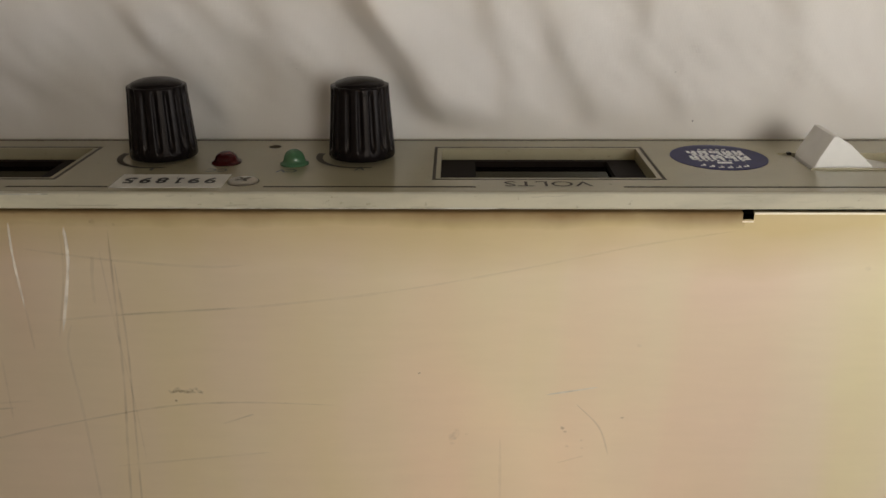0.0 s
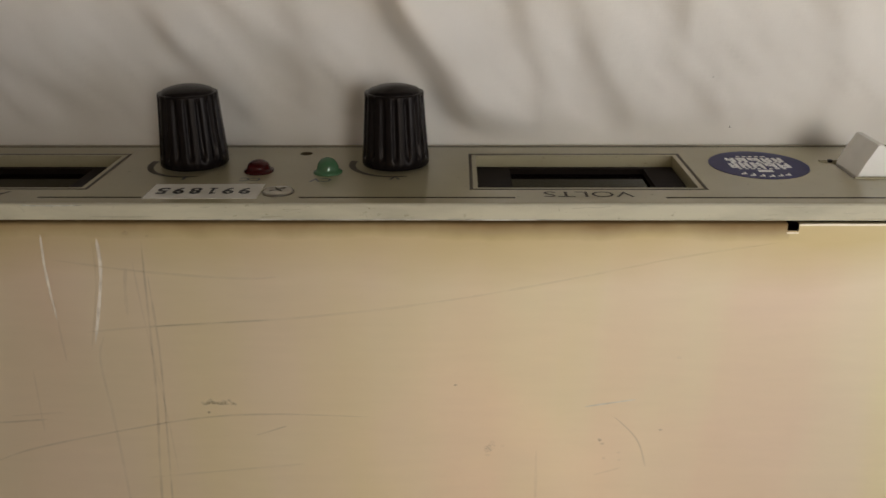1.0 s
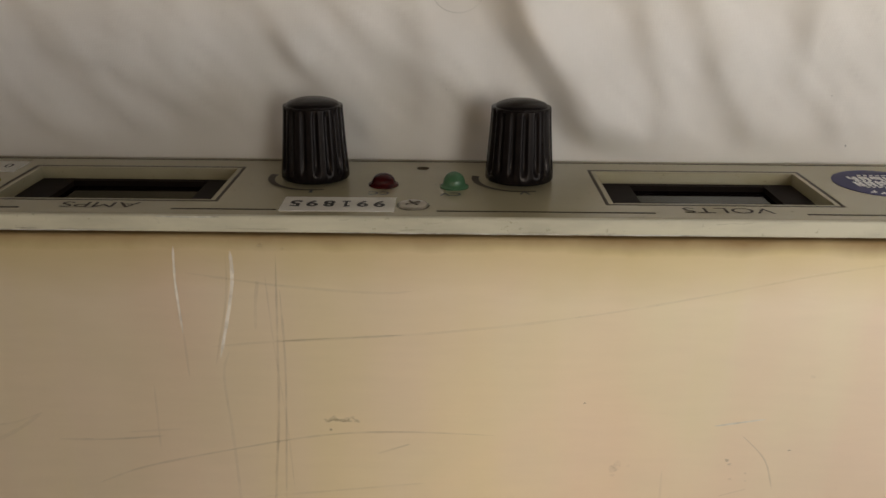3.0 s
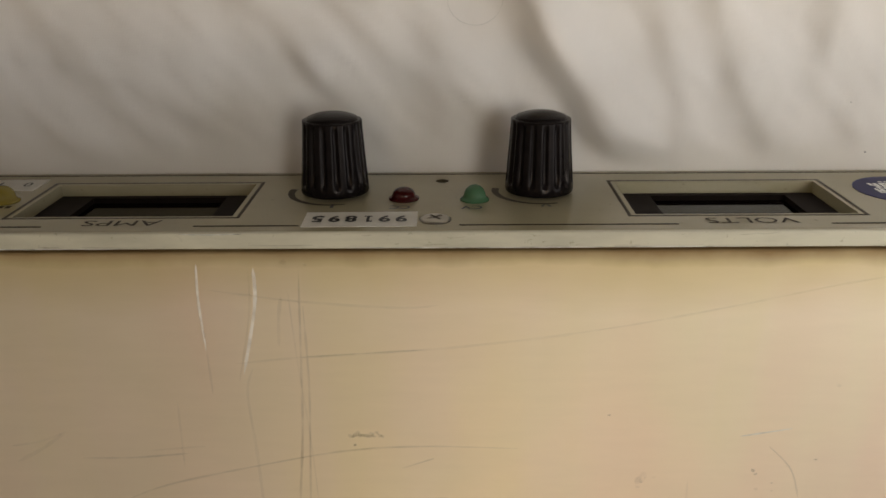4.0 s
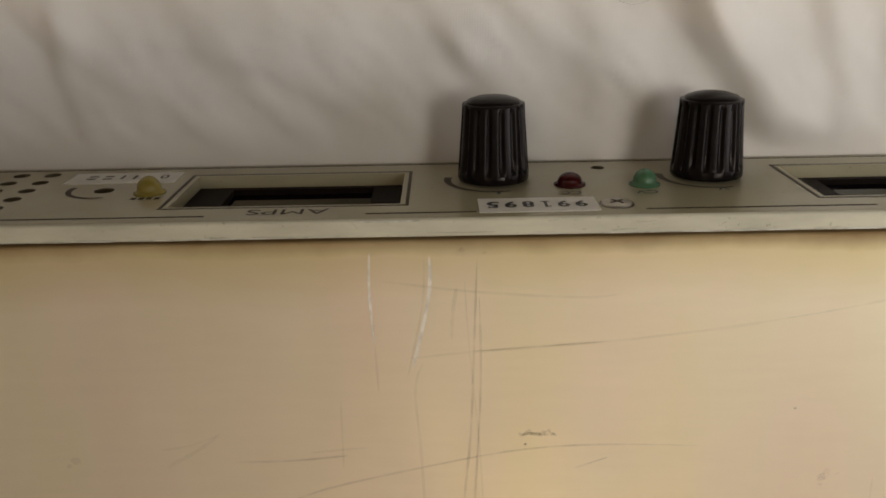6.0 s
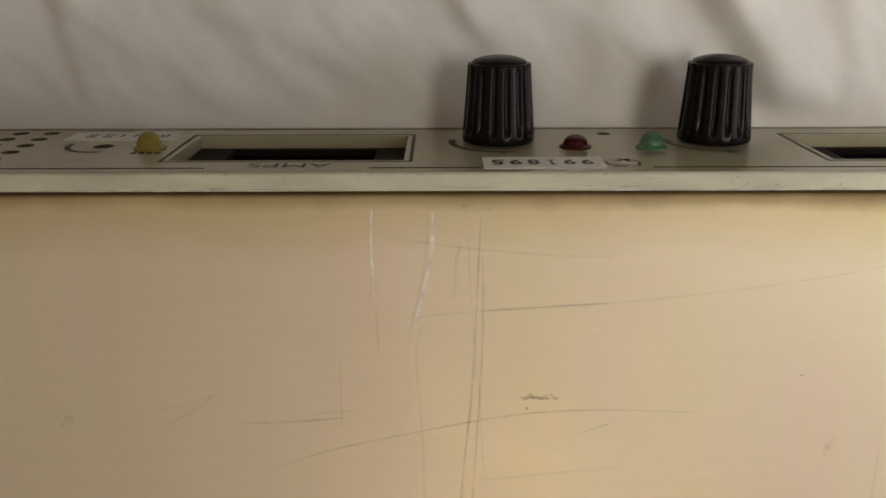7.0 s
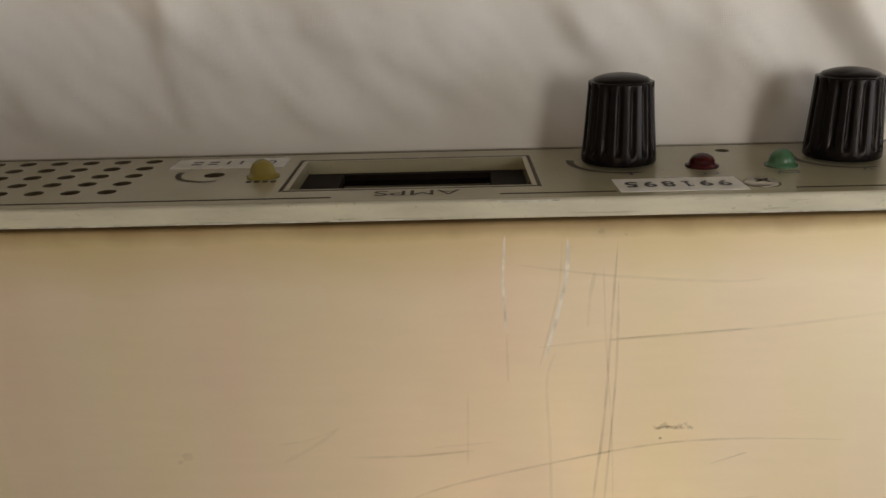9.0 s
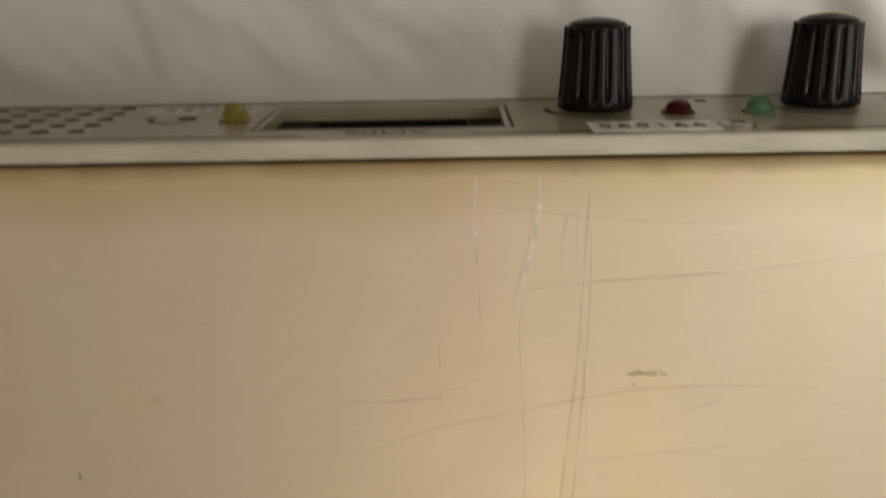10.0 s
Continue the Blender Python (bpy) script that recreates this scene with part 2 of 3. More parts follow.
def ribbon(points, width, lift=0.0, taper=True, thick=0.00003):
    """A thin strip along a smooth line of (x, y) points, in local XY."""
    bm = bmesh.new()
    pts = [Vector((*p, 0)) for p in points]
    fine = []
    for i in range(len(pts) - 1):
        p0, p1, p2, p3 = pts[max(i - 1, 0)], pts[i], pts[i + 1], pts[min(i + 2, len(pts) - 1)]
        for k in range(8):
            t = k / 8
            fine.append(0.5 * (2 * p1 + (p2 - p0) * t + (2 * p0 - 5 * p1 + 4 * p2 - p3) * t * t + (3 * p1 - p0 - 3 * p2 + p3) * t ** 3))
    fine.append(pts[-1])
    rows = []
    for i, p in enumerate(fine):
        d = (fine[min(i + 1, len(fine) - 1)] - fine[max(i - 1, 0)]).normalized()
        side = Vector((-d.y, d.x, 0))
        f = i / (len(fine) - 1)
        w = width * (min(1, 6 * f + 0.15, 6 * (1 - f) + 0.15) if taper else 1)
        if taper:
            w *= 0.65 + 0.7 * noise.noise(p * 400) ** 2 + 0.35 * random.random()
        rows.append([bm.verts.new(p + side * w / 2 * s + Vector((0, 0, lift + thick))) for s in (-1, 1)])
    for a, b in zip(rows, rows[1:]):
        bm.faces.new((a[0], a[1], b[1], b[0]))
    return bm


def lettering(body, height, width=0.0, lift=0.00006, bold=0.0):
    """Letters as a mesh in local XY, centred, with the given height of a capital and total width."""
    cu = bpy.data.curves.new(body, "FONT")
    cu.body, cu.size, cu.align_x, cu.align_y, cu.resolution_u, cu.offset = body, 1.0, "CENTER", "CENTER", 3, bold
    ob = new("lettering", cu)
    dg = bpy.context.evaluated_depsgraph_get()
    me = bpy.data.meshes.new_from_object(ob.evaluated_get(dg))
    bpy.data.objects.remove(ob)
    bpy.data.curves.remove(cu)
    co = np.empty(len(me.vertices) * 3)
    me.vertices.foreach_get("co", co)
    co = co.reshape(-1, 3)
    lo, hi = co.min(0), co.max(0)
    sy = height / (hi[1] - lo[1])
    sx = width / (hi[0] - lo[0]) if width else sy
    co = (co - (lo + hi) / 2) * (sx, sy, 1)
    co[:, 2] = lift
    me.vertices.foreach_set("co", co.ravel())
    return me


def inked(me, material):
    me.materials.clear()
    me.materials.append(material)
    return me


def cut(base, cutter):
    """The first mesh with the second taken away from it."""
    a, b = new("body", base), new("cutter", cutter)
    mod = a.modifiers.new("cut", "BOOLEAN")
    mod.object, mod.operation, mod.solver, mod.material_mode = b, "DIFFERENCE", "EXACT", "TRANSFER"
    dg = bpy.context.evaluated_depsgraph_get()
    dg.update()
    me = bpy.data.meshes.new_from_object(a.evaluated_get(dg))
    bpy.data.objects.remove(a)
    bpy.data.objects.remove(b)
    return me


# ---- room ----
def room():
    x0, x1, y0, y1, z0, z1 = ROOM
    t = 0.1
    for name, lo, hi, mat, label in (
        ("floor", (x0 - t, y0 - t, z0 - t), (x1 + t, y1 + t, z0), CARPET, "brown carpet floor of the room"),
        ("ceiling", (x0 - t, y0 - t, z1), (x1 + t, y1 + t, z1 + t), CEILING, "plain white painted ceiling"),
        ("wall_west", (x0 - t, y0, z0), (x0, y1, z1), WALL, "plain off-white painted wall"),
        ("wall_south", (x0 - t, y0 - t, z0), (x1 + t, y0, z1), WALL, "plain off-white painted wall"),
        ("wall_north", (x0 - t, y1, z0), (x1 + t, y1 + t, z1), DARKWALL, "unseen wall, made dark to darken reflections"),
    ):
        tagged(new(name, finish(box(lo, hi), name, mat)), label, name.split("_")[0], kind="structure")
    bm = bmesh.new()
    wy0, wy1, wz0, wz1 = -0.95, 0.25, 0.55, 1.55
    box_into(bm, (x1, y0, z0), (x1 + t, wy0, z1))
    box_into(bm, (x1, wy1, z0), (x1 + t, y1, z1))
    box_into(bm, (x1, wy0, z0), (x1 + t, wy1, wz0))
    box_into(bm, (x1, wy0, wz1), (x1 + t, wy1, z1))
    tagged(new("wall_east", finish(bm, "wall_east", WALL)), "off-white painted wall with a window opening", "wall", kind="structure")
    win = thing("window_1", (x1 + 0.06, (wy0 + wy1) / 2, wz0), "white wooden window in the wall", "window", kind="structure")
    bm = bmesh.new()
    for lo, hi in (((x1 + .04, wy0, wz0), (x1 + .08, wy1, wz0 + .05)), ((x1 + .04, wy0, wz1 - .05), (x1 + .08, wy1, wz1)),
                   ((x1 + .04, wy0, wz0 + .05), (x1 + .08, wy0 + .05, wz1 - .05)), ((x1 + .04, wy1 - .05, wz0 + .05), (x1 + .08, wy1, wz1 - .05))):
        box_into(bm, lo, hi)
    part("window_frame", finish(bm, "window_frame", FRAMEWOOD), win)


room()

# ---- bed sheet ----
SHEET = -0.0443
# ridges: start and end (mm), height, width across
FOLDS = (
    (-83, 44, -57, 10, 1.9, 4.6), (-61, 50, -25, 14, 1.5, 7.0), (-22, 44, 5, 0, 3.5, 5.0), (6, 46, 17, 3, 1.2, 4.0),
    (22, 44, 38, 5, 1.9, 4.4), (47, 40, 58, 10, 1.0, 4.5), (76, 55, 88, 12, 1.0, 6.0), (-8, 24, 13, 0, 0.9, 3.0),
    (-158, 18, -156, 0, 0.8, 3.2), (-174, 41, -121, 5, 1.25, 3.8), (-137, 44, -107, 10, 0.7, 4.6),
    (-125, 25, -98, 15, 0.7, 3.0), (-205, 30, -182, 2, 1.2, 5.0), (-112, 50, -98, 28, 0.7, 5.0), (-46, 24, -24, 6, 0.6, 4.0),
)


def sheet_height(x, y):
    h = 0.0
    for x0, y0, x1, y1, amp, wide in FOLDS:
        dx, dy = x1 - x0, y1 - y0
        n = math.hypot(dx, dy)
        t = ((x - x0) * dx + (y - y0) * dy) / (n * n)
        s = ((x - x0) * dy - (y - y0) * dx) / n + 1.6 * math.sin(3.1 * t + x0) + 2.2 * noise.noise((x * 0.07, y * 0.07, x0))
        across = wide * (0.95 if s > 0 else 1.9)
        end = max(0.0, -t, t - 1.0) * n
        h += (1.6 + 0.9 * noise.noise((t * 3.0, x0, 0.5))) * amp * math.exp(-(s / across) ** 2 - (end / (26.0 if t < 0 else 7.0)) ** 2)
    p = Vector(((x + 0.75 * y) * 0.040, (y - 0.2 * x) * 0.014, 3.0))
    h += 0.9 * (noise.fractal(p, 0.9, 2.0, 3) + 0.6)
    q = Vector(((x + 0.9 * y) * 0.10, (y - 0.4 * x) * 0.045, 7.0))
    h += 0.62 * noise.fractal(q, 0.85, 2.1, 5)
    return max(0.0, h)


def sheet():
    xs = np.unique(np.round(np.concatenate([np.linspace(-1.0, -0.29, 12), np.arange(-0.285, 0.2, 0.0013), np.linspace(0.205, 0.9, 12)]), 5))
    ys = np.unique(np.round(np.concatenate([np.linspace(-0.9, -0.012, 12), np.arange(-0.01, 0.11, 0.0013), np.linspace(0.12, 0.9, 14)]), 5))
    verts, faces = [], []
    for y in ys:
        for x in xs:
            k = min(1.0, max(0.0, (y + 0.001) / 0.012))
            k = k * k * (3 - 2 * k)
            z = SHEET
            if k and abs(x + 0.05) < 0.5 and y < 0.5:
                z += 0.001 * k * sheet_height(x * 1000, y * 1000)
            verts.append((x, y, z))
    w = len(xs)
    for j in range(len(ys) - 1):
        for i in range(w - 1):
            a = j * w + i
            faces.append((a, a + 1, a + w + 1, a + w))
    n = len(verts)
    rim = [i for i in range(w)] + [j * w + w - 1 for j in range(1, len(ys))] + [(len(ys) - 1) * w + i for i in range(w - 2, -1, -1)] + [j * w for j in range(len(ys) - 2, 0, -1)]
    for r in rim:
        verts.append((verts[r][0], verts[r][1], ROOM[4]))
    for k in range(len(rim)):
        j = (k + 1) % len(rim)
        faces.append((rim[k], n + k, n + j, rim[j]))
    me = bpy.data.meshes.new("bed_sheet")
    me.from_pydata(verts, [], faces)
    me.materials.append(CLOTH)
    for p in me.polygons:
        p.use_smooth = True
    tagged(new("bed_sheet", me), "rumpled white cotton sheet spread over a bed", "sheet")


sheet()

# ---- power supply ----
X0, X1 = -0.285, 0.198
TOP, BOTTOM, THICK = 0.0008, -0.0437, 0.0036
supply = thing("power_supply", (-0.05, -0.15, BOTTOM), "worn rack power supply with beige cover, lying on a white sheet", "power supply")

DISPLAYS = ((-0.0030, 0.0460, "VOLTS"), (-0.1315, -0.0825, "AMPS"))
ZN, ZF = -0.0082, -0.0352
GRILLE = [(-0.164 - 0.00695 * i - (0.0006 if r == 0 else 0), -0.0110 - 0.0066 * r) for r in range(5) for i in range(12)]
TRIM = (-0.1472, -0.0232)
HOLE = (-0.0412, -0.0355)


def front_panel():
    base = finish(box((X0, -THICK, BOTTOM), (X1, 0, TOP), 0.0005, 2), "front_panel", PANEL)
    bm = bmesh.new()
    for a, b, _ in DISPLAYS:
        box_into(bm, (a + .0017, -0.02, ZF + .0016), (b - .0017, 0.01, ZN - .0014))
    box_into(bm, (0.0788, -0.02, -0.0285), (0.1050, 0.01, -0.0160))
    plate = cut(base, finish(bm, "cutter", PANEL))
    bm = bmesh.new()
    for x, z in GRILLE:
        bmesh.ops.create_cone(bm, cap_ends=True, segments=20, radius1=0.0018, radius2=0.0018, depth=0.02, matrix=on_panel(x, z))
    bmesh.ops.create_cone(bm, cap_ends=True, segments=20, radius1=0.0021, radius2=0.0021, depth=0.02, matrix=on_panel(*TRIM))
    bmesh.ops.create_cone(bm, cap_ends=True, segments=16, radius1=0.0015, radius2=0.0015, depth=0.02, matrix=on_panel(*HOLE))
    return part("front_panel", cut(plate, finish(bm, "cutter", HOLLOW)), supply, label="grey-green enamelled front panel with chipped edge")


panel = front_panel()


def case():
    """The box behind the panel, dark inside, and its folded top cover with a slot at the edge."""
    t = 0.0012
    bm = bmesh.new()
    box_into(bm, (X0 + .02, -0.30, BOTTOM), (X1 - .02, -THICK - .001, BOTTOM + t))
    box_into(bm, (X0 + .02, -0.30, BOTTOM + t), (X1 - .02, -0.298, -0.004))
    box_into(bm, (X0 + .02, -0.298, BOTTOM + t), (X0 + .022, -THICK - .001, -0.004))
    box_into(bm, (X1 - .022, -0.298, BOTTOM + t), (X1 - .02, -THICK - .001, -0.004))
    part("chassis", finish(bm, "chassis", BARE), supply, label="bare metal chassis tray")
    # Black sheet added behind the panel to keep its holes dark
    part("dark_backing", finish(box((X0 + .022, -0.0110, BOTTOM + t), (0.070, -0.0100, -0.0065)), "dark_backing", CAVITY), supply, label="unseen black sheet added to darken the holes")

    # Added black strip that stands for the shade down in the joint
    part("joint_shade", finish(box((X0 + .02, -THICK - .0030, -0.0062), (X1 - .02, -THICK - .0001, -0.0056)), "joint_shade", CAVITY), supply, label="black strip added as the joint's shade")
    r, reach = 0.0007, radians(86)
    edge = -THICK - 0.0008
    bend = [(edge - r * math.sin(reach) + r * math.sin(a), -r + r * math.cos(a)) for a in [reach * i / 14 for i in range(15)]]
    bend = [(-0.30, -0.02), (-0.30, 0.0), (-0.2, 0), (-0.1, 0), (-0.05, 0), (-0.02, 0)] + bend + [(edge + 0.0002, -0.006)]
    flat = [(-0.30, -0.02), (-0.30, 0.0), (-0.2, 0), (-0.1, 0), (-0.05, 0), (-0.02, 0), (edge - 0.0003, 0), (edge, -0.0003), (edge, -0.0012)]
    short = [(-0.30, -0.02), (-0.30, 0.0), (-0.2, 0), (-0.1, 0), (-0.05, 0), (-0.02, 0), (edge - 0.0015, 0), (edge - 0.0018, -0.0003), (edge - 0.0018, -0.0012)]
    bm = bmesh.new()

    def sweep(profile, a, b, n):
        rows = [[bm.verts.new((a + (b - a) * i / n, y, z)) for y, z in profile] for i in range(n + 1)]
        for p, q in zip(rows, rows[1:]):
            for i in range(len(profile) - 1):
                bm.faces.new((p[i], q[i], q[i + 1], p[i + 1]))

    sweep(bend, X0 + .02, 0.0600, 30)
    sweep(short, 0.0600, 0.0622, 1)
    sweep(flat, 0.0622, X1 - .02, 8)
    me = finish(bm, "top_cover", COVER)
    for p in me.polygons:
        p.use_smooth = abs(p.normal.z) < 0.9999 and p.normal.z > 0.02
    trim = bmesh.new()
    box_into(trim, (0.0623, edge - 0.0004, -0.0004), (X1 - .02, edge + 0.00005, 0.00008))
    box_into(trim, (0.0600, edge - 0.0021, -0.0004), (0.0623, edge - 0.00175, 0.00008))
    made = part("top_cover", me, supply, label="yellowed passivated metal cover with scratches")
    part("cut_edge", finish(trim, "cut_edge", BRIGHT), made, label="bare cut edge of the sheet metal, its glint painted in")
    return made


cover = case()


# wear on the cover
def mm(*pairs):
    return [(a * 0.001, b * 0.001) for a, b in pairs]


for pts, w, mat in (
    (mm((-89.9, -6.9), (-90.2, -15), (-89.7, -26)), 0.55, LIGHT_SCRATCH), (mm((-78.6, -7.8), (-78.9, -16), (-82.4, -31.5)), 0.75, LIGHT_SCRATCH),
    (mm((-89.6, -26), (-89.3, -36)), 0.5, FAINT_SCRATCH), (mm((-79.6, -8), (-80.2, -18), (-83.4, -33)), 0.5, FAINT_SCRATCH),
    (mm((22.1, -46.7), (33.1, -44.8)), 0.4, LIGHT_SCRATCH),
    (mm((-84, -29), (-71, -27.7), (-45, -26), (-22.7, -23.6), (-8, -21.4)), 0.6, FAINT_SCRATCH), (mm((-70, -27.6), (-60, -26.9), (-44, -25.9)), 0.4, DARK_SCRATCH), (mm((-10, -21.7), (0, -20), (18.7, -16.2), (40, -11.5), (58.8, -8.4)), 0.5, FAINT_SCRATCH),
    (mm((-112, -63), (-101, -58.5), (-80, -53.5), (-61.5, -50), (-45, -49), (-25, -49.6)), 0.5, DARK_SCRATCH),
    (mm((-69.6, -8.3), (-70.2, -25), (-71, -45), (-72.5, -62), (-74.5, -90)), 0.55, DARK_SCRATCH),
    (mm((-69.2, -16), (-69.0, -35), (-70.3, -62), (-71.6, -85)), 0.5, DARK_SCRATCH),
    (mm((-72, -13), (-71.1, -28), (-69.4, -47), (-68.5, -64)), 0.4, FAINT_SCRATCH),
    (mm((-80.4, -30), (-82, -36), (-81.2, -50), (-80.8, -62), (-80.4, -80)), 0.7, FAINT_SCRATCH),
    (mm((-133.4, -52.6), (-127, -49), (-121.7, -45)), 0.9, FAINT_SCRATCH), (mm((-134, -48.6), (-128, -47.6), (-122.4, -45.4)), 0.5, FAINT_SCRATCH),
    (mm((-119, -51.7), (-108, -51.6), (-96, -50.6)), 0.5, DARK_SCRATCH), (mm((-104, -49.8), (-92, -48.8)), 0.5, FAINT_SCRATCH),
    (mm((28.7, -49.2), (34, -55), (36.5, -62.4)), 0.4, DARK_SCRATCH), (mm((-50, -54.5), (-43, -52)), 0.4, DARK_SCRATCH),
    (mm((-76, -66), (-58, -64), (-40, -62)), 0.6, FAINT_SCRATCH), (mm((-88, -12.5), (-70, -15), (-50, -16.5), (-42, -16)), 0.6, FAINT_SCRATCH),
    (mm((-73.5, -14), (-74.3, -19), (-74.6, -25)), 0.8, FAINT_SCRATCH), (mm((-97, -38), (-97.2, -54)), 0.5, FAINT_SCRATCH),
    (mm((25, -64.5), (31, -62.5)), 0.4, FAINT_SCRATCH), (mm((12, -58), (12.3, -75)), 0.6, FAINT_SCRATCH),
):
    part("scratch", finish(ribbon(pts, w * 0.001, 0.00002), "scratch", mat), cover)
rnd = random.Random(9)
for x, y, r, mat in ((25.9, -55.2, 0.55, GRIME), (26.5, -56.2, 0.4, GRIME), (27, -60, 0.5, DARK_SCRATCH), (30.2, -58.5, 0.3, GRIME), (30.4, -60.5, 0.3, GRIME),
                     (39, -52.5, 0.35, GRIME), (-5.9, -41.4, 0.3, GRIME), (-60, -48.6, 0.35, GRIME), (41.3, -34.6, 0.6, FAINT_SCRATCH), (87, -16.5, 0.7, FAINT_SCRATCH),
                     *[(-61.2 + 0.33 * i + rnd.uniform(-.2, .2), -46 + rnd.uniform(-.5, .5), rnd.uniform(.25, .7), SMUDGE) for i in range(22)], (-72.5, -6.6, 0.7, DARK_SCRATCH), (-68.2, -7.2, 0.4, DARK_SCRATCH),
                     *[(1.7 + rnd.gauss(0, .8), -56.8 + rnd.gauss(0, 1.1), rnd.uniform(.4, 1.0), FAINT_SCRATCH) for i in range(9)], (-169.4, -67.2, 0.5, GRIME), (-169.6, -68.0, 0.4, GRIME), (-152, -50.8, 1.1, FAINT_SCRATCH), (-153.5, -52, 0.7, FAINT_SCRATCH)):
    bm = bmesh.new()
    ring = [bm.verts.new((x * .001 + r * .001 * math.cos(k * .5236) * rnd.uniform(.6, 1.3), y * .001 + r * .001 * math.sin(k * .5236) * rnd.uniform(.5, 1.0), 0.00003)) for k in range(12)]
    bm.faces.new(ring)
    part("stain", finish(bm, "stain", mat), cover)

# chips and grime along the panel's upper edge
for i in range(44):
    x = rnd.uniform(-0.21, 0.11)
    y = -rnd.choice((rnd.uniform(0.0002, 0.0008), rnd.uniform(0.0006, 0.0031), rnd.uniform(0.0027, 0.0033)))
    n = rnd.uniform(0.0006, 0.0065)
    pts = [(x, y), (x + n * 0.5, y + rnd.uniform(-.0002, .0002)), (x + n, y + rnd.uniform(-.0002, .0002))]
    part("paint_chip", finish(ribbon(pts, rnd.uniform(0.00015, 0.0004), TOP), "paint_chip", rnd.choice((DARK_SCRATCH, DARK_SCRATCH, FAINT_SCRATCH, FAINT_SCRATCH))), panel)
for pts, w, mat in ((mm((-93, -0.5), (-92.2, -1.0), (-91.8, -1.9)), 0.5, FAINT_SCRATCH), (mm((-92.5, -0.35), (-86, -0.45), (-80, -0.35)), 0.35, CHIP), (mm((-60, -3.3), (-30, -3.35), (20, -3.3)), 0.3, CHIP), (mm((-190, -3.3), (-150, -3.35), (-96, -3.3)), 0.3, CHIP), (mm((-112, -3.0), (-104, -3.1), (-97, -2.9)), 0.3, DARK_SCRATCH),
                    (mm((-79, -2.7), (-72, -2.8), (-66, -2.7)), 0.3, DARK_SCRATCH), (mm((-145, -3.1), (-136, -3.2)), 0.3, DARK_SCRATCH)):
    part("paint_chip", finish(ribbon(pts, w * 0.001, TOP), "paint_chip", mat), panel)


# knobs
def knob_mesh():
    prof = [(0.0064, 0.0005), (0.0074, 0.0005), (0.00755, 0.0008), (0.0075, 0.0022), (0.00745, 0.0028), (0.0074, 0.0034), (0.0072, 0.006),
            (0.0069, 0.010), (0.0066, 0.0145), (0.00655, 0.0153), (0.00655, 0.0162), (0.0065, 0.0165), (0.0060, 0.0166)]
    groove = [0, 0, 0, 0, 0.35, 0.9, 1, 1, 1, 0.9, 0.15, 0.1, 0]
    ribs = 16

    def shape(a, i):
        c = math.cos(ribs * a)
        return 1 - 0.10 * groove[i] * (0.5 + 0.5 * math.tanh(4.0 * (c - 0.45)))

    return finish(lathe(prof, ribs * 12, shape), "knob", BLACK, True)


KNOB = knob_mesh()
CAP = finish(lathe([(0.0057, 0.0160), (0.00565, 0.0168), (0.0053, 0.0172), (0.0035, 0.0178), (0.0015, 0.0181), (0, 0.0182)], 48), "knob_cap", BLACK, True)
for x, z, turn in ((-0.0195, -0.0268, 4), (-0.0650, -0.0266, 11)):
    k = part("knob", KNOB, supply, on_panel(x, z, 0, turn), "fluted black plastic control knob")
    part("cap", CAP, k, on_panel(x, z, 0, turn), "smooth black cap")


# indicator lamps
def led(x, z, r, h, mat, label):
    m = on_panel(x, z)
    prof = [(r * 1.32, 0.0), (r * 1.32, 0.0003), (r * 1.12, 0.0005), (r, 0.0009)]
    for i in range(1, 9):
        a = math.pi / 2 * i / 8
        prof.append((r * math.cos(a) if i < 8 else 0, 0.0009 + (h - 0.0009) * math.sin(a)))
    part("indicator_lamp", finish(lathe(prof, 28), "indicator_lamp", mat, True), supply, m, label)


led(-0.0494, -0.0213, 0.0025, 0.0027, RED, "small domed red indicator lamp")
led(-0.0340, -0.0204, 0.0024, 0.0034, GREEN, "small domed green indicator lamp")
led(-0.1368, -0.0208, 0.0025, 0.0036, YELLOW, "small domed yellow indicator lamp")


# display windows
def display(a, b, word):
    fl = -0.0027
    bm = bmesh.new()
    lo, hi = (a + .0012, b - .0012), (ZF + .0011, ZN - .0009)
    i0, i1, j0, j1 = a + .0095, b - .0085, ZF + .0034, ZN - .0030
    for p, q in (((lo[0], hi[0]), (i0, hi[1])), ((i1, hi[0]), (lo[1], hi[1])), ((i0, hi[0]), (i1, j0)), ((i0, j1), (i1, hi[1]))):
        box_into(bm, (p[0], fl - .0035, p[1]), (q[0], fl, q[1]))
    win = part("display_window", finish(bm, "display_window", SMOKE), supply, label="recessed smoked plastic display surround")
    part("filter", finish(box((i0 + .0001, fl - .0030, j0 + .0001), (i1 - .0001, fl - .0012, j1 - .0001)), "filter", GLASS), win, label="dark glossy display filter, switched off")
    bm = bmesh.new()
    for p, q in (((a, ZN - .0006), (b, ZN)), ((a, ZF), (b, ZF + .0006)), ((a, ZF + .0006), (a + .0007, ZN - .0006)), ((b - .0007, ZF + .0006), (b, ZN - .0006))):
        box_into(bm, (p[0], -0.0002, p[1]), (q[0], 0.00005, q[1]))
    part("frame_line", finish(bm, "frame_line", FADED), supply, label="thin dark line round the display")


for d in DISPLAYS:
    display(*d)

